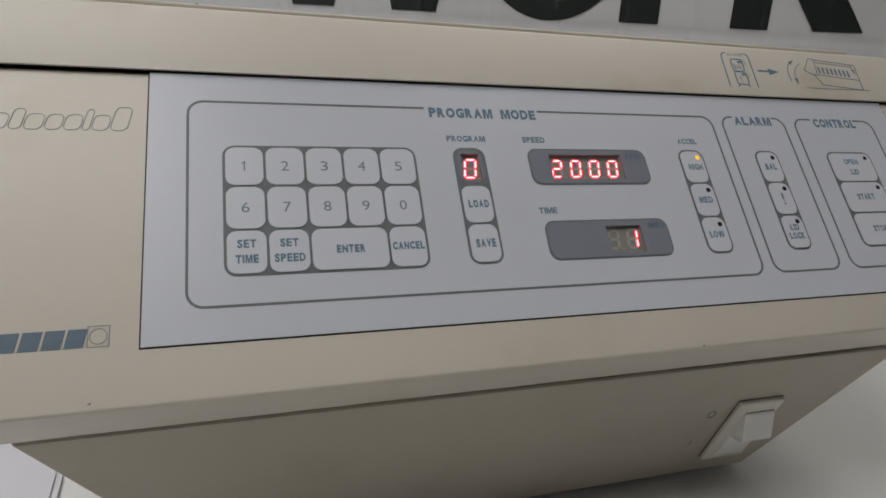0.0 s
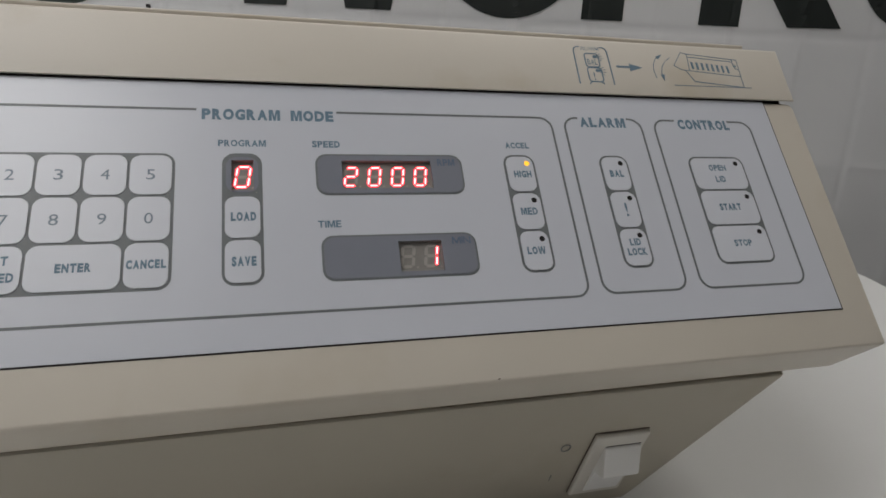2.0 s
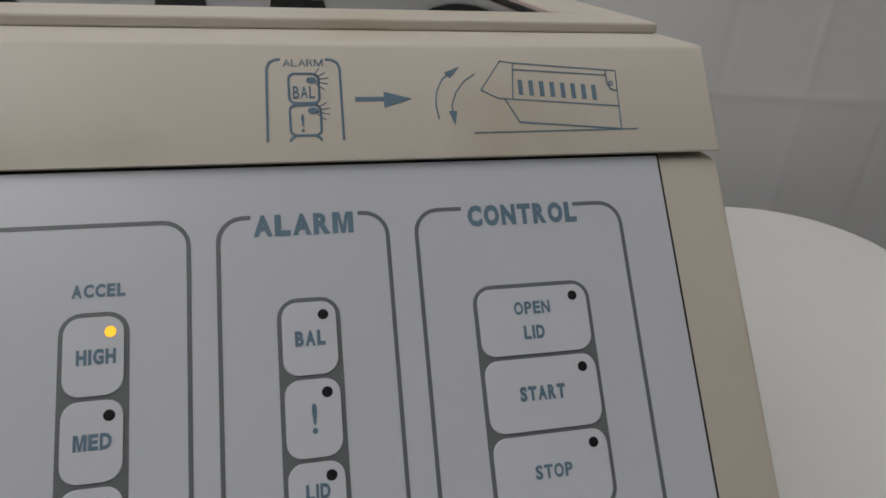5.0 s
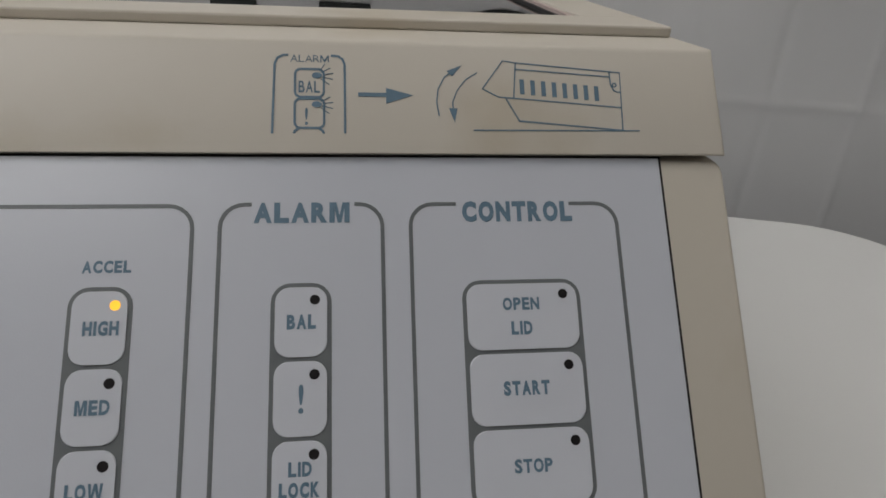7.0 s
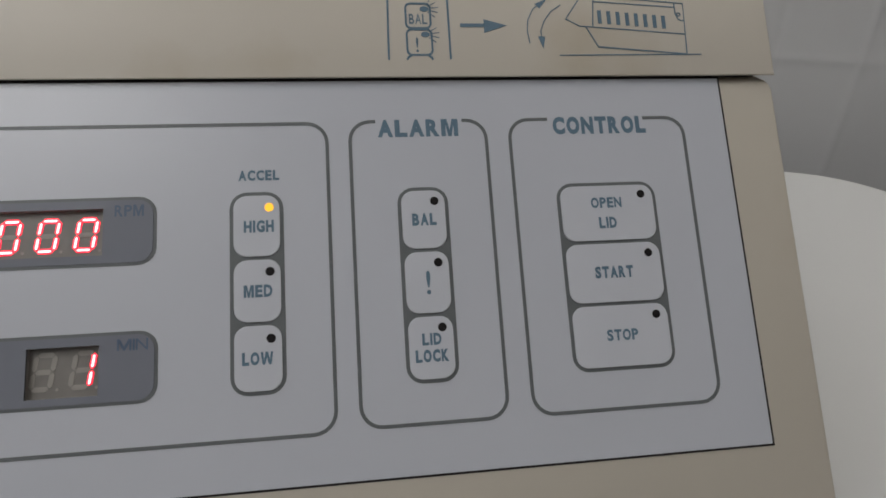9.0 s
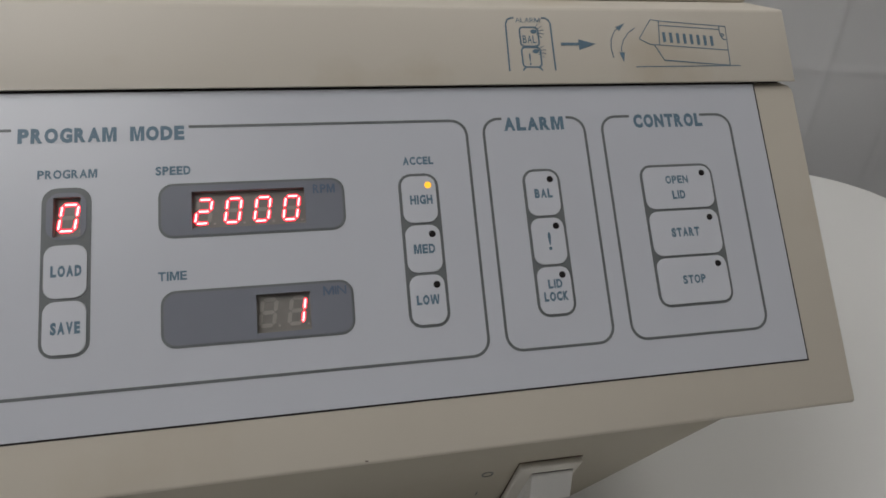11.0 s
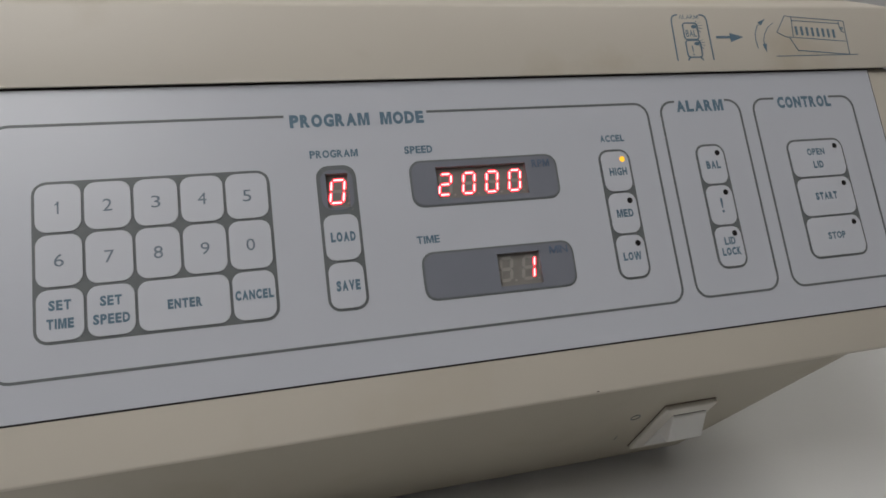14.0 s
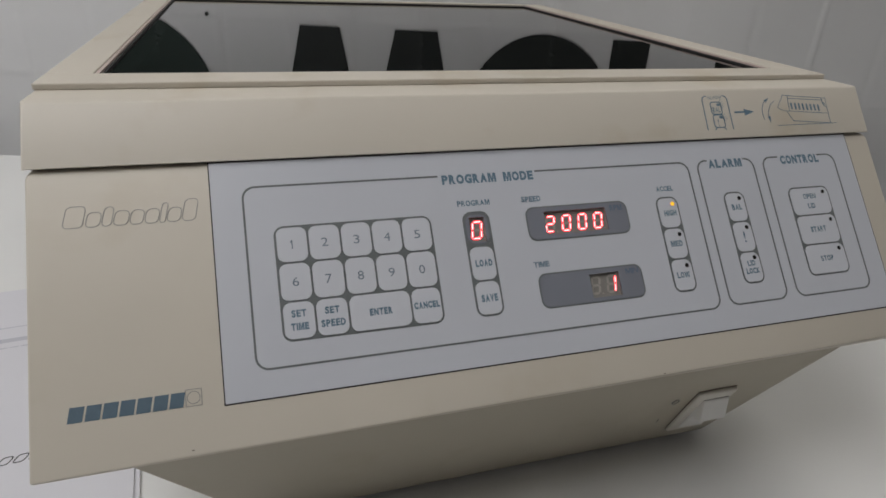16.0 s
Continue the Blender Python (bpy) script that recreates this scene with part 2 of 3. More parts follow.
py, pz = profile(0.2325, 0.0)
PIVOT = 0.42  # the height on the slope about which the front leans back a little further
SLOPE = Matrix(((1, 0, 0, -0.1365), (0, SN, -CN, py), (0, CN, SN, pz), (0, 0, 0, 1)))
LID_FRONT = SLOPE.copy()
SLOPE = SLOPE @ Matrix.Translation((0, PIVOT, FRONT_SHIFT)) @ Matrix.Rotation(FRONT_TILT, 4, "X") @ Matrix.Translation((0, -PIVOT, 0))


def on_slope(z, out=0.0):
    """The world's y and z of a point of the front, by its height along the slope and its distance out of it."""
    p = SLOPE @ Vector((0, z, out))
    return p.y, p.z


fy, fz = profile(0.274, 0.334)
gy, gz = profile(0.274 + 0.8739, 0.334 - 0.4862)
FD = Vector((0, gy - fy, gz - fz)).normalized()
FN = Vector((0, FD.z, -FD.y))
UNDER = Matrix(((1, 0, 0, -0.1365), (0, -FD.y, FN.y, fy), (0, -FD.z, FN.z, fz), (0, 0, 0, 1)))
X0, X1 = -0.1197 - 0.1365, 0.3919 - 0.1365
BACK = 0.565


def along_x(outline, x0, x1):
    """A prism along x over an outline of the world's (y, z)."""
    bm = bmesh.new()
    a = [bm.verts.new((x0, y, z)) for y, z in outline]
    b = [bm.verts.new((x1, y, z)) for y, z in outline]
    k = len(outline)
    bm.faces.new(a)
    bm.faces.new(b[::-1])
    for i in range(k):
        bm.faces.new((a[i], b[i], b[(i + 1) % k], a[(i + 1) % k]))
    bmesh.ops.recalc_face_normals(bm, faces=bm.faces)
    return bm


def soften(bm, offset, segments=3, pick=None):
    edges = [e for e in bm.edges if pick is None or pick(e)]
    bmesh.ops.bevel(bm, geom=edges, offset=offset, segments=segments, affect="EDGES", profile=0.5)
    return bm


# ---- structure ----
tagged(link("floor", box(-2.6, -3.6, -0.05, 2.6, 1.9, 0.0), FLOORING), "grey vinyl floor under the table", "floor", kind="structure")
tagged(link("ceiling", box(-2.6, -3.6, 2.55, 2.6, 1.9, 2.6), WALLPAINT), "plain white ceiling", "ceiling", kind="structure")
for name, b in (("wall_north", (-2.6, 1.8, 0, 2.6, 1.9, 2.55)), ("wall_south", (-2.6, -3.6, 0, 2.6, -3.5, 2.55)),
                ("wall_west", (-2.6, -3.5, 0, -2.5, 1.8, 2.55)), ("wall_east", (2.5, -3.5, 0, 2.6, 1.8, 2.55))):
    tagged(link(name, box(*b), WALLPAINT), "plain white painted wall", "wall", kind="structure")

for lx, ly, sx, sy, watts, tint in LAMPS:
    lamp = thing("ceiling_light", "flat white ceiling light with a frosted diffuser", "light", "ceiling lights", (lx, ly, 2.51))
    part("frame", box(-sx / 2 - 0.02, -sy / 2 - 0.02, 0.012, sx / 2 + 0.02, sy / 2 + 0.02, 0.04, 0.004), WALLPAINT, lamp)
    part("diffuser", box(-sx / 2, -sy / 2, 0.0, sx / 2, sy / 2, 0.05), DIFFUSER, lamp)

# ---- the hung cloth behind ----
TURN = radians(-16)
CLOTHM = Matrix.Translation((0, 0.80, 0)) @ Matrix.Rotation(TURN, 4, "Z") @ Matrix.Rotation(radians(90), 4, "X")


def crease(v, pitch, phase, width):
    k = round((v - phase) / pitch)
    d = abs(v - phase - k * pitch)
    return math.exp(-d / width) * (1, -0.8, 0.9, -1)[k % 4]


def cloth_relief(u, h):
    wav = noise.noise(Vector((u * 1.3, h * 0.9, 3.0))) * 0.006 + noise.noise(Vector((u * 5, h * 4, 9.0))) * 0.003 + noise.noise(Vector((u * 14, h * 9, 4.0))) * 0.0016 + noise.noise(Vector((u * 45, h * 30, 7.0))) * 0.0003
    sway = 0.004 * noise.noise(Vector((u * 2, h * 3, 1)))
    return wav + 0.0024 * crease(u + sway, 0.113, 0.818, 0.0028) + 0.0020 * crease(h + sway, 0.205, 0.871, 0.0034)


NU, NH = 720, 380
us, hs = np.linspace(-1.5, 1.8, NU + 1), np.linspace(0.02, 2.2, NH + 1)
verts = [(u, h, cloth_relief(u, h)) for h in hs for u in us]
faces = [(j * (NU + 1) + i, j * (NU + 1) + i + 1, (j + 1) * (NU + 1) + i + 1, (j + 1) * (NU + 1) + i) for j in range(NH) for i in range(NU)]
me = bpy.data.meshes.new("backdrop_cloth")
me.from_pydata(verts, [], faces)
me.transform(CLOTHM)
me.materials.append(CLOTH)
me.shade_smooth()
cloth = new("backdrop_cloth", me)
tagged(cloth, "creased grey-white cloth hung behind the table", "backdrop", kind="structure")

BASE = TABLE + 0.008 + 0.328


def cloth_print(name, outline, mat, label):
    """A printed shape that lies on the cloth and follows its folds."""
    bm = bmesh.new()
    bm.faces.new([bm.verts.new((u, BASE + h, 0)) for u, h in outline])
    bmesh.ops.triangulate(bm, faces=bm.faces)
    for k in range(5):
        bmesh.ops.subdivide_edges(bm, edges=[e for e in bm.edges if e.calc_length() > 0.012], cuts=1)
        bmesh.ops.triangulate(bm, faces=bm.faces)
    for v in bm.verts:
        v.co.z = cloth_relief(v.co.x, v.co.y) + 0.0014
    tagged(link(name, bm, mat, None, "", CLOTHM), label, "print", "printed shapes on the cloth")


def ring(cx, cy, rx, ry, w):
    """A thick ring, as an outer and an inner outline joined by a slit at the top."""
    outer, inner = disc(cx, cy, rx, ry, 48), disc(cx, cy, rx - w, ry - w, 48)
    return [outer[(i + 12) % 48] for i in range(49)][:-1] + [(outer[12][0] + 0.0005, outer[12][1])] + [(inner[12][0] + 0.0005, inner[12][1])] + [inner[(12 - i) % 48] for i in range(1, 49)]


SHAPES = [
    (ring(-0.370, 0.153, 0.153, 0.168, 0.070), GREEN_PRINT, "dark green ring printed on the cloth"),
    ([(-0.067, 0), (0.000, 0), (0.036, 0.18), (-0.108, 0.18)], BLACK_PRINT, "black tapered bar printed on the cloth"),
    ([(0.094, 0), (0.166, 0), (0.204, 0.18), (0.056, 0.18)], BLACK_PRINT, "black tapered bar printed on the cloth"),
    (ring(0.350, 0.164, 0.138, 0.168, 0.070), BLACK_PRINT, "black ring printed on the cloth"),
    ([(0.468, 0), (0.534, 0), (0.534, 0.32), (0.468, 0.32)], BLACK_PRINT, "black upright bar printed on the cloth"),
    ([(0.654, 0), (0.717, 0), (0.717, 0.32), (0.654, 0.32)], BLACK_PRINT, "black upright bar printed on the cloth"),
    ([(0.793, 0.002), (0.879, 0.004), (0.766, 0.150), (0.718, 0.104)], BLACK_PRINT, "black slanted bar printed on the cloth"),
    (ring(1.000, 0.166, 0.128, 0.166, 0.066), BLACK_PRINT, "black ring printed on the cloth"),
]
for outline, mat, label in SHAPES:
    cloth_print("printed_shape", outline, mat, label)
pin = link("pin", prism(disc(-0.222, BASE - 0.011, 0.0018, 0.0030), -0.004, 0.005), GASKET, None, "", CLOTHM)
tagged(pin, "small black pin stuck in the cloth", "pin")

# ---- the table ----
table = thing("table", "white table with a smooth laminate top and rounded corners", "table", place=(0, 0, 0))
TABLEM = Matrix.Rotation(TURN, 4, "Z")
bm = prism(rounded(-1.15, -0.42, 0.645, 0.667, 0.13, 14), TABLE - 0.035, TABLE)
soften(bm, 0.008, 3, lambda e: abs(e.verts[0].co.z - e.verts[1].co.z) < 1e-6)
part("tabletop", bm, TABLETOP, table, m=TABLEM, smooth=True)
for u, v in ((-1.0, -0.28), (0.5, -0.28), (-1.0, 0.5), (0.5, 0.5)):
    part("leg", prism(disc(u, v, 0.018), 0.0, TABLE - 0.035), STEEL, table, "grey steel leg", TABLEM, smooth=True)

# ---- the booklet ----
booklet = thing("booklet", "white printed booklet lying on the white table", "booklet", place=(0, 0, 0))
SHEET = Matrix.Translation((-0.255, 0.055, TABLE)) @ Matrix.Rotation(radians(6), 4, "Z")
part("cover", box(-0.297, -0.10, 0.0022, 0, 0.32, 0.0034, 0.0005), PAPER, booklet, m=SHEET)
part("pages", box(-0.294, -0.098, 0.0, 0.0035, 0.318, 0.0022), PAPER, booklet, m=SHEET)
for i in range(8):
    x = -0.140 + i * 0.0098
    o = [(a + 0.45 * (b - 0.048), b) for a, b in rounded(x, 0.048, x + 0.0070, 0.0555, 0.0022)]
    part("printed_bar", strokes([(o, True)], 0.0009, 0.0034, 0.0036), INK, booklet, "black printed mark", SHEET)
part("printed_line", box(-0.28, 0.2420, 0.0034, -0.01, 0.2432, 0.0036), INK_PALE, booklet, "thin grey printed line", SHEET)
part("printed_band", box(-0.28, 0.216, 0.0034, -0.01, 0.2225, 0.0036), INK_PALE, booklet, "pale grey printed band", SHEET)
for i in range(30):
    x = -0.27 + i * 0.0085
    part("printed_bar", box(x, 0.2060, 0.0034, x + 0.0066, 0.2072, 0.0036), INK_PALE, booklet, "bar of small grey writing", SHEET)

# ---- the centrifuge ----
machine = thing("centrifuge", "beige benchtop laboratory centrifuge with sloping control panel on white table", "centrifuge", place=(0, 0, 0))
seam = on_slope(0.4755)
nose = on_slope(0.3372)
lip = profile(0.2665, 0.3335)
outline = [nose, seam, (BACK, seam[1]), (BACK, lip[1] + 0.010), (lip[0] + 0.003, lip[1] + 0.010), lip]
bm = along_x(outline, X0, X1)
for v in bm.verts:
    if v.co.z > seam[1] - 0.001:
        v.co.x += 0.0016 if v.co.x > 0 else -0.0010
    elif v.co.y < 0.05:  # the nose drops a little towards its left end, within the plane of the front
        drop = (0.0006 if v.co.x > 0 else -0.0020) * (1.0 if v.co.z > lip[1] + 0.0005 else 0.55)
        v.co.y, v.co.z = v.co.y + drop * SLOPE[1][1], v.co.z + drop * SLOPE[2][1]
soften(bm, 0.0032, 4, lambda e: abs(e.verts[0].co.y - e.verts[1].co.y) > 0.3 and min(v.co.z for v in e.verts) > seam[1] - 0.001)
soften(bm, 0.0013, 3, lambda e: max(v.co.y for v in e.verts) < 0.02)
upper = part("upper_housing", bm, BEIGE, machine, smooth=True)

# lower tub, drawn in towards its foot; its colour holds the shade under the nose
foot = profile(0.373, 0.279)
bm = bmesh.new()
tl, tr = -0.094 - 0.1365, 0.374 - 0.1365
dx = 0.058
top = profile(0.274 + 0.8739 * 0.0018, 0.334 - 0.4862 * 0.0018)
rows = []
for (y, z), inset in ((top, 0.0009), (foot, dx)):
    rows.append([(tl + inset, y, z), (tr - inset, y, z), (tr - inset, BACK - 0.02 - inset * 0.4, z), (tl + inset, BACK - 0.02 - inset * 0.4, z)])
a = [bm.verts.new(p) for p in rows[0]]
b = [bm.verts.new(p) for p in rows[1]]
bm.faces.new(a)
bm.faces.new(b[::-1])
for i in range(4):
    bm.faces.new((a[i], b[i], b[(i + 1) % 4], a[(i + 1) % 4]))
bmesh.ops.recalc_face_normals(bm, faces=bm.faces)
soften(bm, 0.0028, 3, lambda e: abs(e.verts[0].co.z - e.verts[1].co.z) > 0.02 or min(v.co.z for v in e.verts) > top[1] - 0.0001)
part("recess", box(tl + 0.010, top[0] + 0.012, top[1] - 0.006, tr - 0.010, BACK - 0.06, lip[1] + 0.012), BEIGE_SHADED, machine, "shaded recess between upper and lower housing")
part("lower_housing", bm, BEIGE_SHADED, machine, "beige moulded tub that narrows towards the foot", smooth=True)
for x, y in ((-0.14, 0.05), (0.14, 0.05), (-0.14, 0.46), (0.14, 0.46)):
    part("rubber_foot", prism(disc(x, y, 0.014), TABLE, TABLE + 0.0095), GASKET, machine, "black rubber foot", smooth=True)

# dark gap under the lid
part("lid_seam", box(-0.1185, 0.470, -0.02, 0.3898, 0.482, -0.0040), GAP, machine, "dark gap between lid and housing", SLOPE)

# lid: front band, side and back rails, raised window frame
lid_low, lid_top = profile(0.2325, 0.4759), profile(0.2325, 0.5105)
LID_H = TABLE + 0.008 + 0.2684
OPEN_Y0, OPEN_Y1, OPEN_X0, OPEN_X1 = 0.086, 0.556, -0.2350, 0.2315
bm = along_x([lid_low, lid_top, (0.056, LID_H), (OPEN_Y0 + 0.004, LID_H), (OPEN_Y0 + 0.004, lid_low[1])], X0 - 0.0018, X1 + 0.0018)
soften(bm, 0.0016, 3, lambda e: max(v.co.y for v in e.verts) < 0.05)
lid = part("lid", bm, BEIGE_LID, machine, "closed beige lid with a smoked window", smooth=True)
for nm, b in (("side_rail", (X0, OPEN_Y0 + 0.004, lid_low[1], OPEN_X0 - 0.004, BACK, LID_H)), ("side_rail", (OPEN_X1 + 0.004, OPEN_Y0 + 0.004, lid_low[1], X1, BACK, LID_H)),
              ("back_rail", (OPEN_X0 - 0.004, OPEN_Y1 + 0.004, lid_low[1], OPEN_X1 + 0.004, BACK, LID_H))):
    part(nm, box(*b), BEIGE_LID, lid)
RIM0, RIM1 = LID_H, LID_H + 0.0036
FX0, FX1, FY0 = X0 - 0.0030, X1 + 0.0006, 0.060


def frame_bar(b, chamfer):
    bm = box(*b)
    return soften(bm, chamfer, 2)


for nm, b in (("front_frame", (FX0, FY0, RIM0, FX1, OPEN_Y0, RIM1)), ("side_frame", (FX0, OPEN_Y0, RIM0, OPEN_X0, BACK, RIM1)),
              ("side_frame", (OPEN_X1, OPEN_Y0, RIM0, FX1, BACK, RIM1)), ("back_frame", (OPEN_X0, OPEN_Y1, RIM0, OPEN_X1, BACK, RIM1))):
    part(nm, frame_bar(b, 0.0008), BEIGE_LID, lid, "raised beige window frame")
for a, b in ((OPEN_X0, OPEN_X0 + 0.002), (OPEN_X1 - 0.002, OPEN_X1)):
    part("frame_edge", box(a, OPEN_Y0, RIM0 - 0.002, b, OPEN_Y1, RIM1 - 0.0009), ROSE, lid, "pinkish brown edge strip of the window frame")
for b in ((OPEN_X0 + 0.002, OPEN_Y0, OPEN_X0 + 0.0036, OPEN_Y1 - 0.002), (OPEN_X1 - 0.0036, OPEN_Y0, OPEN_X1 - 0.002, OPEN_Y1 - 0.002), (OPEN_X0 + 0.002, OPEN_Y1 - 0.002, OPEN_X1 - 0.002, OPEN_Y1)):
    part("gasket", box(b[0], b[1], RIM0 - 0.002, b[2], b[3], RIM1 - 0.0022), GASKET, lid, "black rubber window seal")
pane = part("window_pane", box(OPEN_X0 + 0.0036, OPEN_Y0 - 0.001, RIM1 - 0.0065, OPEN_X1 - 0.0036, OPEN_Y1 - 0.002, RIM1 - 0.0035), PANE, lid, "smoked reflective window pane")
part("chamber", box(OPEN_X0, OPEN_Y0 - 0.002, lid_low[1] + 0.001, OPEN_X1, OPEN_Y1, lid_low[1] + 0.004), CHAMBER, machine, "dark spinning chamber under the lid")

# ---- control panel film ----
panel_gap = part("panel_gap", box(-0.0397, 0.3560, -0.002, 0.3740, 0.4770, 0.0001), GAP, machine, "thin dark gap round the control film", SLOPE)
film = part("control_panel", box(-0.0391, 0.3567, -0.001, 0.3731, 0.4762, 0.0005), PLATE, machine, "pale blue-grey printed control film", SLOPE)
L0, L1, K0, K1 = 0.0005, 0.00060, 0.00058, 0.00095


def group_box(x0, x1, z0, z1, g0, g1, r=0.0062):
    """A printed rounded frame, open at the top for its title."""
    pts = [(g0, z1)] + [(x0 + r - r * math.sin(a), z1 - r + r * math.cos(a)) for a in [radians(15 * i) for i in range(7)]]
    pts += [(x0 + r - r * math.cos(a), z0 + r - r * math.sin(a)) for a in [radians(15 * i) for i in range(7)]]
    pts += [(x1 - r + r * math.sin(a), z0 + r - r * math.cos(a)) for a in [radians(15 * i) for i in range(7)]]
    pts += [(x1 - r + r * math.cos(a), z1 - r + r * math.sin(a)) for a in [radians(15 * i) for i in range(7)]] + [(g1, z1)]
    part("printed_frame", strokes([(pts, False)], 0.00105, L0, L1), LINE, film, "dark grey printed frame line", SLOPE)


def words(text, x0, x1, z0, z1, bold=0.235, mat=BLUE, parent=None, top=L1, m=SLOPE):
    for bm in lettering(text, x0, z0, x1, z1, top, bold):
        part("printed_letter", bm, mat, parent or film, "", m)


group_box(-0.0240, 0.2420, 0.3701, 0.4623, 0.0795, 0.1381)
group_box(0.2490, 0.2917, 0.3707, 0.4626, 0.2570, 0.2842)
group_box(0.2994, 0.3583, 0.3706, 0.4625, 0.3122, 0.3446)
words("PROGRAM  MODE", 0.0816, 0.1366, 0.4573, 0.4628, 0.25)
words("ALARM", 0.2576, 0.2829, 0.4574, 0.4631, 0.25)
words("CONTROL", 0.3138, 0.3453, 0.4573, 0.4632, 0.25)
words("PROGRAM", 0.0882, 0.1074, 0.4441, 0.4473, 0.205)
words("SPEED", 0.1266, 0.1385, 0.4440, 0.4473, 0.205)
words("TIME", 0.1271, 0.1366, 0.4057, 0.4089, 0.205)
words("ACCEL", 0.2157, 0.2276, 0.4446, 0.4478, 0.205)


def key_block(x0, x1, z0, z1):
    return part("key_border", prism(rounded(x0, z0, x1, z1, 0.0050), 0.0002, L1), LINE, film, "dark grey printed border round the keys", SLOPE)


def key(x0, x1, z0, z1, r=0.0036):
    bm = prism(rounded(x0, z0, x1, z1, r), L1 - 0.0003, K1)
    soften(bm, 0.00022, 1, lambda e: e.verts[0].co.z > K0 and e.verts[1].co.z > K0)
    part("key", bm, KEYCAP, film, "", SLOPE)


EDGE, HALF = 0.00115, 0.00055
COLS = [-0.0107, 0.0060, 0.0226, 0.0388, 0.0550, 0.0720]
ROWSZ = [0.4405, 0.4211, 0.4014, 0.3817]
key_block(COLS[0], COLS[5], ROWSZ[3], ROWSZ[0])


def cell(c0, c1, r):
    x0, x1 = COLS[c0] + (EDGE if c0 == 0 else HALF), COLS[c1] - (EDGE if c1 == 5 else HALF)
    z1, z0 = ROWSZ[r] - (EDGE if r == 0 else HALF), ROWSZ[r + 1] + (EDGE if r == 2 else HALF)
    key(x0, x1, z0, z1)
    return (x0 + x1) / 2, (z0 + z1) / 2


KT = K1 + 0.0001
for i, ch in enumerate("1234567890"):
    cx, cz = cell(i % 5, i % 5 + 1, i // 5)
    w = 0.0003 if ch == "1" else 0.0016
    part("figure", figure(ch, cx - w, cz - 0.0023, cx + w, cz + 0.0023, KT), DIGITS, film, "printed figure " + ch, SLOPE)
for (c0, c1), lines in (((0, 1), (("SET", 0.0036, 0.0034), ("TIME", 0.0043, -0.0031))), ((1, 2), (("SET", 0.0036, 0.0034), ("SPEED", 0.0060, -0.0031))),
                        ((2, 4), (("ENTER", 0.0059, -0.0002),)), ((4, 5), (("CANCEL", 0.0069, 0.0003),))):
    cx, cz = cell(c0, c1, 2)
    for text, w, dz in lines:
        words(text, cx - w, cx + w, cz + dz - 0.0018, cz + dz + 0.0018, 0.195, BLUE, None, KT)


def column(x0, x1, z0, z1, seps, legends, leds, first=0):
    border = key_block(x0, x1, z0, z1)
    levels = [z1, *seps, z0]
    for i in range(first, 3):
        za, zb = levels[i + 1] + (EDGE if i == 2 else HALF), levels[i] - (EDGE if i == 0 else HALF)
        key(x0 + EDGE, x1 - EDGE, za, zb)
    for text, a, b, c, d in legends:
        words(text, a, b, c, d, 0.195, BLUE, None, KT)
    for x, z, mat in leds:
        part("indicator", prism(disc(x, z, 0.00132, steps=16), K1 - 0.0002, K1 + 0.00004), mat, film, "lit amber indicator" if mat == AMBER else "dark unlit indicator", SLOPE)
    return border


program_border = column(0.0898, 0.1056, 0.3821, 0.4407, (0.4208, 0.4015), (("LOAD", 0.0932, 0.1029, 0.4093, 0.4132), ("SAVE", 0.0935, 0.1027, 0.3899, 0.3940)), (), 1)
column(0.2131, 0.2286, 0.3820, 0.4410, (0.4211, 0.4020), (("HIGH", 0.2172, 0.2258, 0.4287, 0.4323), ("MED", 0.2170, 0.2251, 0.4096, 0.4132), ("LOW", 0.2164, 0.2250, 0.3904, 0.3940)),
       ((0.2245, 0.4362, AMBER), (0.2245, 0.4170, LEDOFF), (0.2245, 0.3977, LEDOFF)))
column(0.2625, 0.2781, 0.3820, 0.4410, (0.4213, 0.4018), (("BAL", 0.2667, 0.2741, 0.4289, 0.4327), ("!", 0.26985, 0.27115, 0.4078, 0.4150), ("LID", 0.2676, 0.2733, 0.3929, 0.3964), ("LOCK", 0.2654, 0.2752, 0.3880, 0.3916)),
       ((0.2738, 0.4365, LEDOFF), (0.2738, 0.4174, LEDOFF), (0.2738, 0.3980, LEDOFF)))
column(0.3127, 0.3455, 0.3818, 0.4408, (0.4214, 0.4020), (("OPEN", 0.3236, 0.3337, 0.4324, 0.4358), ("LID", 0.3256, 0.3314, 0.4258, 0.4294), ("START", 0.3225, 0.3349, 0.4100, 0.4137), ("STOP", 0.3241, 0.3341, 0.3907, 0.3941)),
       ((0.3405, 0.4366, LEDOFF), (0.3406, 0.4175, LEDOFF), (0.3407, 0.3981, LEDOFF)))

# ---- displays ----
SEGMENTS = {"0": "abcdef", "1": "bc", "2": "abged", "8": "abcdefg", "": ""}


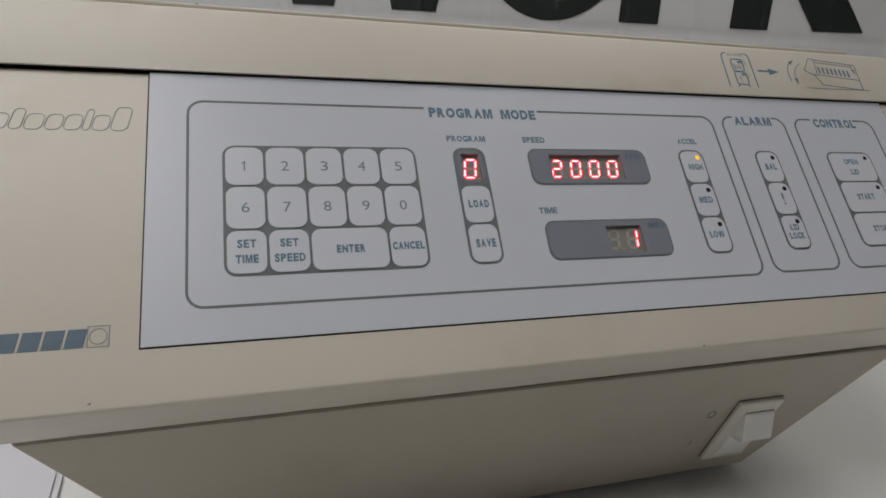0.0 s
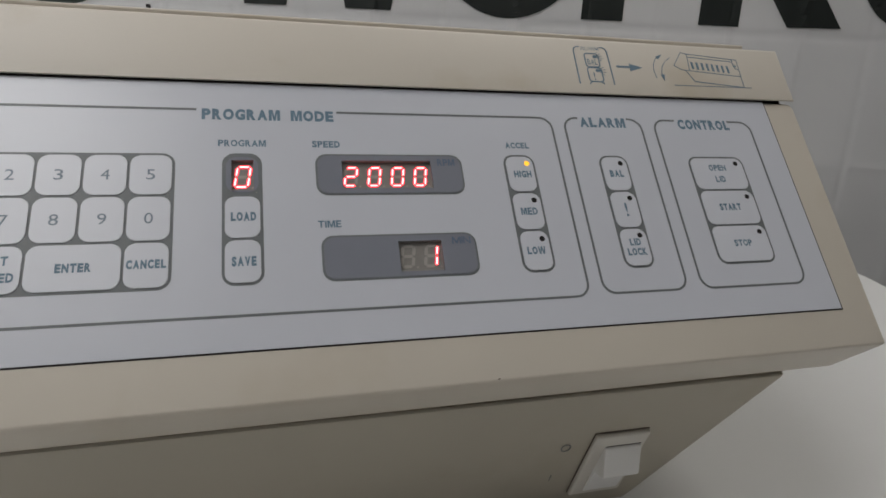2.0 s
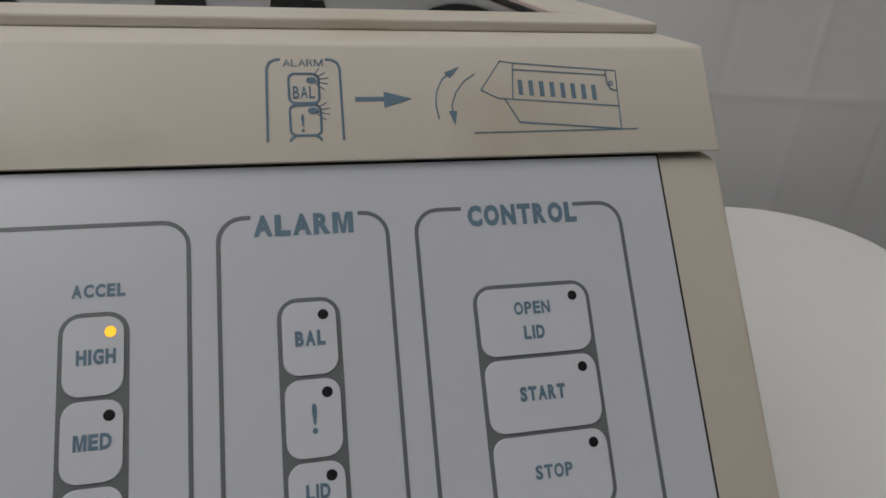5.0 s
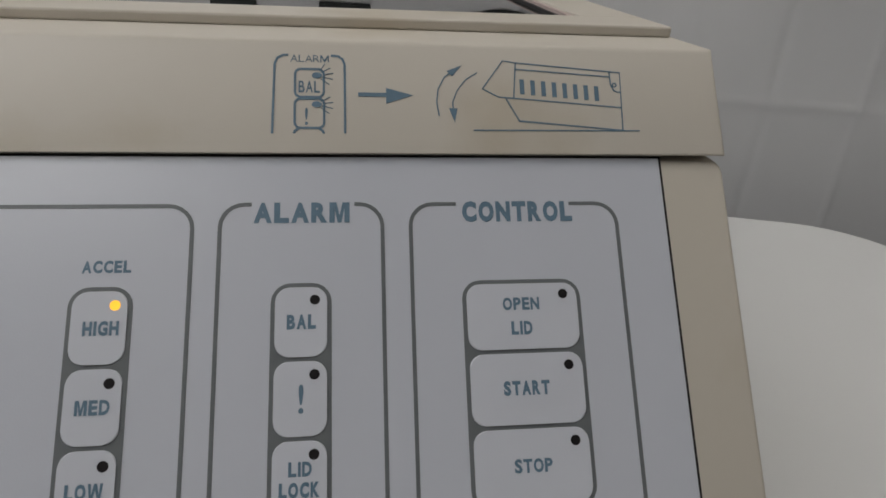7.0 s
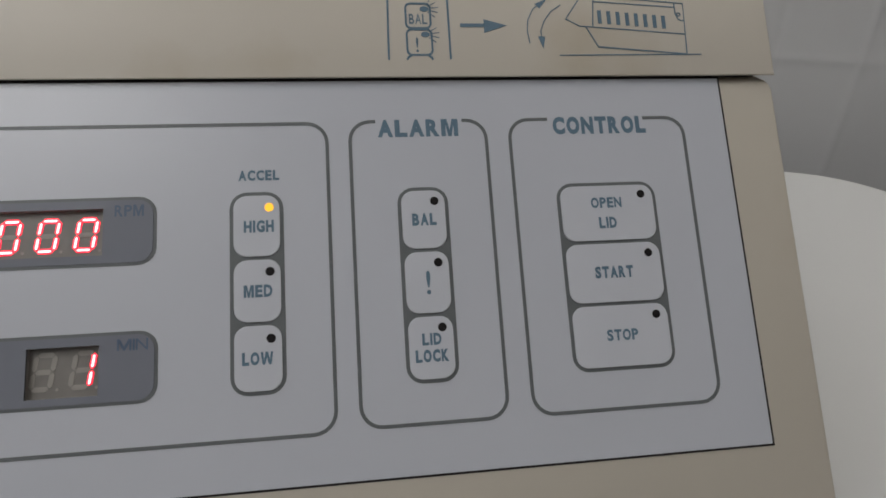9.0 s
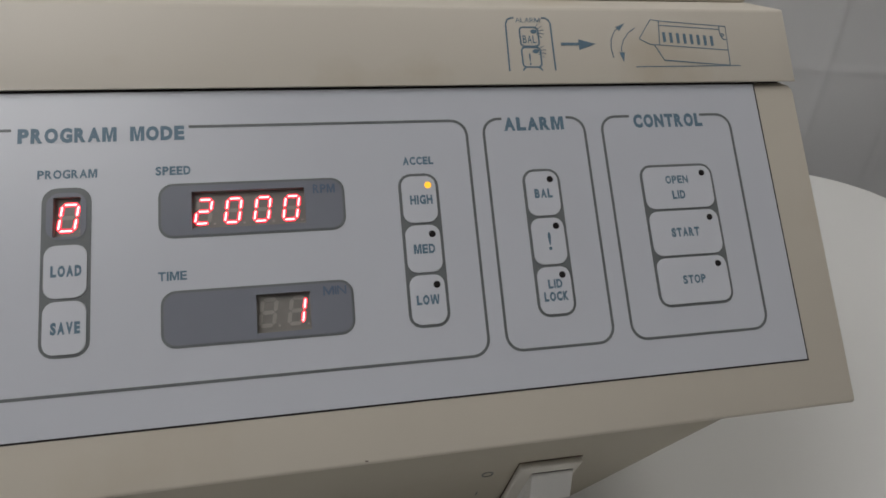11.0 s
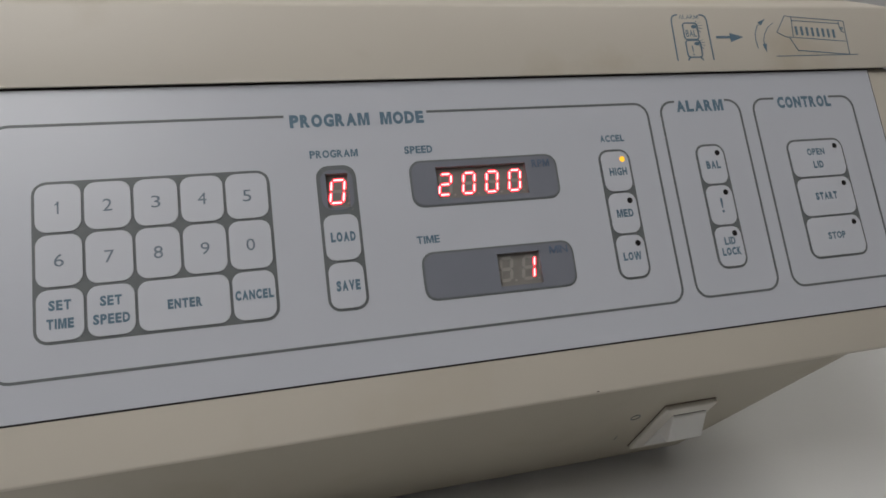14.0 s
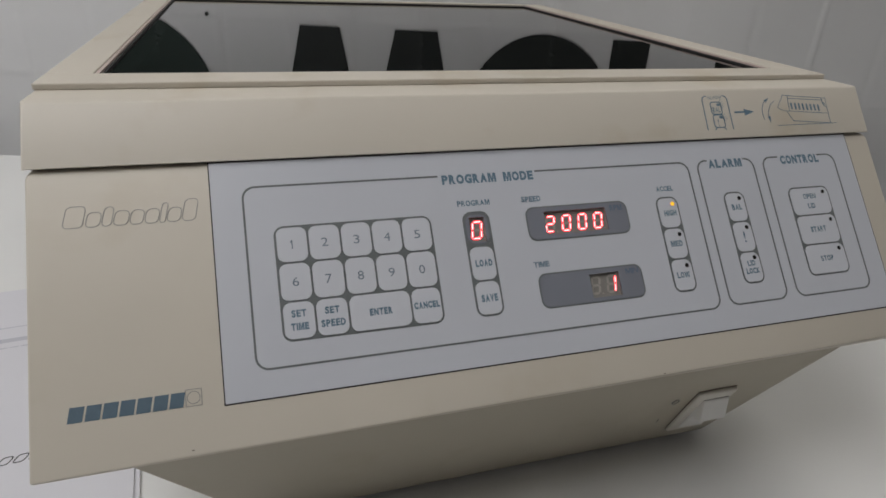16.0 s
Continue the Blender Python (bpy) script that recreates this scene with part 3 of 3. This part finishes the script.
def digit(parent, cx, cz, w, h, lit):
    """Seven slanted segments; those that are lit glow."""
    t, g, lean = 0.00140, 0.00016, 0.15
    hw, hh = w / 2 - t / 2, h / 2 - t / 2
    ends = {"a": ((-hw, hh), (hw, hh)), "b": ((hw, hh), (hw, 0)), "c": ((hw, 0), (hw, -hh)), "d": ((-hw, -hh), (hw, -hh)), "e": ((-hw, 0), (-hw, -hh)), "f": ((-hw, hh), (-hw, 0)), "g": ((-hw, 0), (hw, 0))}
    for s, ((ax, ay), (bx, by)) in ends.items():
        d = Vector((bx - ax, by - ay)).normalized()
        n = Vector((-d.y, d.x)) * t / 2
        a, b = Vector((ax, ay)) + d * g, Vector((bx, by)) - d * g
        hexa = [a, a + d * t / 2 + n, b - d * t / 2 + n, b, b - d * t / 2 - n, a + d * t / 2 - n]
        pts = [(cx + p.x + lean * p.y, cz + p.y) for p in hexa][::-1]
        on = s in SEGMENTS[lit]
        bm = prism(pts, FLOOR - 0.0003, FLOOR + (0.00016 if on else 0.00012))
        if on:
            core = [a + d * t * 0.25, a + d * t * 0.5 + n * 0.5, b - d * t * 0.5 + n * 0.5, b - d * t * 0.25, b - d * t * 0.5 - n * 0.5, a + d * t * 0.5 - n * 0.5]
            add_prism(bm, [(cx + p.x + lean * p.y, cz + p.y) for p in core][::-1], FLOOR, FLOOR + 0.00020)
        ob = part("segment", bm, LIT if on else UNLIT, parent, "glowing red segment with a pale core" if on else "unlit grey segment", SLOPE)
        if on:
            ob.data.materials.append(CORE)
            for f in list(ob.data.polygons)[8:]:
                f.material_index = 1
    part("decimal_point", prism(disc(cx + w / 2 + 0.0006, cz - h / 2 + 0.0004, 0.00045, steps=8), FLOOR - 0.0003, FLOOR + 0.00012), UNLIT, parent, "unlit grey dot", SLOPE)


def hole(win, more, low, high):
    bm = box(win[0] - more, win[2] - more, low, win[1] + more, win[3] + more, high)
    bmesh.ops.transform(bm, matrix=SLOPE, verts=bm.verts)
    return bm


def display(x0, x1, z0, z1, win, unit, digits, label):
    """A smoky surround with an open window, and the digits on the floor of a shallow well behind it."""
    rim = part("display", prism(rounded(x0, z0, x1, z1, 0.0050), 0.0001, 0.00061), LINE, machine, label, SLOPE)
    bezel = part("bezel", prism(rounded(x0 + 0.0009, z0 + 0.0009, x1 - 0.0009, z1 - 0.0009, 0.0043), 0.0002, 0.00078), BEZEL, rim, "smoky grey display surround", SLOPE)
    well = part("well", box(win[0] - 0.0008, win[2] - 0.0008, FLOOR - 0.0012, win[1] + 0.0008, win[3] + 0.0008, 0.00005), WELL, rim, "dark brown display well", SLOPE)
    cut(well, [hole(win, 0.0, FLOOR, 0.002)])
    for ob in (rim, bezel):
        cut(ob, [hole(win, 0.0, -0.002, 0.002)])
    for ob in (film, panel_gap, upper):
        cut(ob, [hole(win, 0.0010, FLOOR - 0.0016, 0.002)])
    for cx, cz, w, h, lit in digits:
        digit(rim, cx, cz, w, h, lit)
    if unit:
        words(unit[0], *unit[1:], 0.17, BEZEL_TEXT, rim, 0.00088)


FLOOR = -0.0010
PROGRAM_WINDOW = (0.0935, 0.1022, 0.4232, 0.4373)
cut(program_border, [hole(PROGRAM_WINDOW, 0.0010, -0.002, 0.002)])
display(0.0904, 0.1050, 0.4214, 0.4398, PROGRAM_WINDOW, None, [(0.0978, 0.4303, 0.0066, 0.0108, "0")], "small display showing a red zero")
display(0.1274, 0.1928, 0.4206, 0.4407, (0.1387, 0.1782, 0.4238, 0.4374), ("RPM", 0.1813, 0.1893, 0.4349, 0.4383),
        [(0.1424 + 0.01025 * i, 0.4303, 0.0062, 0.0102, ch) for i, ch in enumerate("2000")], "speed display with glowing red digits")
display(0.1279, 0.1937, 0.3821, 0.4020, (0.1596, 0.1782, 0.3850, 0.3986), ("MIN", 0.1829, 0.1911, 0.3967, 0.3999),
        [(0.1634, 0.3922, 0.0062, 0.0106, ""), (0.1735, 0.3922, 0.0062, 0.0106, "1")], "time display with a glowing red one")

# ---- prints on the housing ----
P0, P1 = 0.0, 0.00015
for i in range(7):
    x = -0.1050 + i * 0.00692
    tilt = 0.0012
    bm = prism([(x, 0.3582), (x + 0.0060, 0.3582), (x + 0.0060 + tilt, 0.3650), (x + tilt, 0.3650)], P0, P1)
    part("maker_mark", bm, MAKER, machine, "slate blue printed block", SLOPE)
bm = strokes([([(-0.0562, 0.3582), (-0.0493, 0.3582), (-0.0493, 0.3658), (-0.0562, 0.3658)], True), (disc(-0.0528, 0.3620, 0.0028), True)], 0.00035, P0, P1)
part("maker_emblem", bm, OUTLINE, machine, "thin square emblem with a ring", SLOPE)
xs = [(-0.1055, 0.0085, 0.0105), (-0.0958, 0.0062, 0.0072), (-0.0888, 0.0042, 0.0095), (-0.0838, 0.0064, 0.0072), (-0.0766, 0.0058, 0.0072), (-0.0700, 0.0060, 0.0072), (-0.0633, 0.0026, 0.0098), (-0.0600, 0.0060, 0.0072), (-0.0532, 0.0062, 0.0112)]
for x, w, h in xs:
    o = [(a + 0.20 * (b - 0.4475), b) for a, b in rounded(x, 0.4472, x + w, 0.4472 + h, min(0.0022, 0.45 * w), 4)]
    part("model_mark", strokes([(o, True)], 0.00034, P0, P1), OUTLINE, machine, "thin outlined printed shape", SLOPE)

# ---- pictogram on the lid ----
PT = 0.00064
pic = [
    ([(0.2622, 0.4822), (0.2626, 0.5028), (0.2633, 0.5046), (0.2648, 0.5055), (0.2663, 0.5056)], False),
    ([(0.2781, 0.5056), (0.2800, 0.5055), (0.2813, 0.5046), (0.2819, 0.5030), (0.2819, 0.4824)], False),
    (rounded(0.2682, 0.4930, 0.2761, 0.5014, 0.0016), True),
    (rounded(0.2682, 0.4839, 0.2762, 0.4925, 0.0016), True),
    ([(0.2680, 0.4823), (0.2684, 0.4831), (0.2694, 0.4838)], False),
    ([(0.2762, 0.4823), (0.2758, 0.4831), (0.2748, 0.4838)], False),
]
part("pictogram_frame", strokes(pic, PT, P0, P1), BLUE, lid, "printed outline of two alarm keys", LID_FRONT)
rays = []
for bx, bz in ((0.2742, 0.4995), (0.2742, 0.4908)):
    for a in (62, 36, 10, -16, -42):
        c, s = math.cos(radians(a)), math.sin(radians(a))
        rays.append(([(bx + 0.0015 * c, bz + 0.0015 * s), (bx + 0.0046 * c, bz + 0.0040 * s)], False))
    part("pictogram_lamp", prism(disc(bx, bz, 0.0014, 0.0009), P0, P1 + 0.00004), BLUE, lid, "printed flashing lamp", LID_FRONT)
part("pictogram_rays", strokes(rays, 0.00022, P0, P1), BLUE, lid, "printed flashing rays", LID_FRONT)
words("ALARM", 0.2669, 0.2775, 0.5035, 0.5056, 0.14, BLUE, lid, P1, LID_FRONT)
words("BAL", 0.2692, 0.2750, 0.4943, 0.4978, 0.11, BLUE, lid, P1, LID_FRONT)
words("!", 0.27100, 0.27180, 0.4847, 0.4898, 0.12, BLUE, lid, P1, LID_FRONT)
bm = prism([(0.2856, 0.4934), (0.2934, 0.4934), (0.2934, 0.4914), (0.3010, 0.4940), (0.2934, 0.4961), (0.2934, 0.4946), (0.2856, 0.4946)], P0, P1)
part("pictogram_arrow", bm, BLUE, lid, "printed arrow", LID_FRONT)
arcs = [([(0.3083, 0.4879), (0.3077, 0.4920), (0.3082, 0.4960), (0.3101, 0.4997), (0.3128, 0.5019)], False),
        ([(0.3197, 0.5013), (0.3163, 0.4991), (0.3137, 0.4957), (0.3123, 0.4921), (0.3124, 0.4900)], False)]
bm = strokes(arcs, 0.00035, P0, P1)
add_prism(bm, [(0.3153, 0.5035), (0.3109, 0.5017), (0.3124, 0.5000)], P0, P1)
add_prism(bm, [(0.3127, 0.4860), (0.3136, 0.4902), (0.3112, 0.4902)], P0, P1)
bmesh.ops.recalc_face_normals(bm, faces=bm.faces)
part("pictogram_swing", bm, BLUE, lid, "printed pair of bent arrows", LID_FRONT)
dev = [([(0.3211, 0.4964), (0.3275, 0.5053), (0.3313, 0.5047), (0.3629, 0.5023), (0.3623, 0.4841)], False),
       ([(0.3313, 0.5047), (0.3302, 0.4936)], False), ([(0.3211, 0.4964), (0.3257, 0.4939), (0.3302, 0.4936), (0.3624, 0.4912)], False),
       ([(0.3278, 0.4937), (0.3315, 0.4866), (0.3623, 0.4841)], False), ([(0.3310, 0.5027), (0.3597, 0.5009)], False),
       ([(0.3597, 0.5024), (0.3598, 0.4984), (0.3606, 0.4966), (0.3616, 0.4961), (0.3626, 0.4961)], False), (disc(0.3609, 0.4983, 0.0006, steps=10), True),
       ([(0.3180, 0.4837), (0.3674, 0.4840)], False)]
part("pictogram_machine", strokes(dev, 0.00036, P0, P1), BLUE, lid, "printed outline of the machine from the side", LID_FRONT)
for i in range(8):
    x = 0.3322 + i * 0.0032
    z = 0.4949 - (x - 0.3322) * 0.076
    part("pictogram_bar", prism([(x, z), (x + 0.0013, z), (x + 0.0013, z + 0.0046), (x, z + 0.0046)], P0, P1), BLUE, lid, "printed bar of writing", LID_FRONT)

# ---- power switch ----
switch = part("power_switch", soften(box(0.2700, -0.0960, 0.0, 0.3025, -0.0378, 0.0030), 0.0012, 2), IVORY, machine, "ivory rocker power switch", UNDER)
part("switch_gap", box(0.2698, -0.0962, 0.0, 0.3027, -0.0375, 0.0003), CHIP, switch, "thin dark gap round the switch", UNDER)
side = [(-0.0920, 0.0022), (-0.0475, 0.0022), (-0.0475, 0.0040), (-0.0630, 0.0122), (-0.0655, 0.0112), (-0.0690, 0.0048), (-0.0915, 0.0036)]
bm = bmesh.new()
a = [bm.verts.new((0.2776, v, n)) for v, n in side]
b = [bm.verts.new((0.2996, v, n)) for v, n in side]
bm.faces.new(a)
bm.faces.new(b[::-1])
for i in range(7):
    bm.faces.new((a[i], b[i], b[(i + 1) % 7], a[(i + 1) % 7]))
bmesh.ops.recalc_face_normals(bm, faces=bm.faces)
soften(bm, 0.0008, 2)
part("rocker_gap", box(0.2780, -0.0480, 0.0, 0.2992, -0.0469, 0.00315), GAP, switch, "thin dark gap round the rocker", UNDER)
part("rocker", bm, ROCKER_LIT, switch, "tilted white rocker", UNDER, smooth=True)
part("off_mark", strokes([(disc(0.2559, -0.0483, 0.0026, 0.0030), True)], 0.0008, 0, 0.0002), LINE, machine, "printed ring mark", UNDER)
part("on_mark", strokes([([(0.2545, -0.0800), (0.2545, -0.0745)], False)], 0.0006, 0, 0.0002), LINE, machine, "printed stroke mark", UNDER)
for x, z, rx in ((0.1943, 0.3380, 0.0007), (-0.0543, 0.3386, 0.0006)):
    part("paint_chip", prism(disc(x, z, rx, 0.00025, 8), -0.001, 0.0002), CHIP, machine, "dark chip in the paint of the nose", SLOPE)
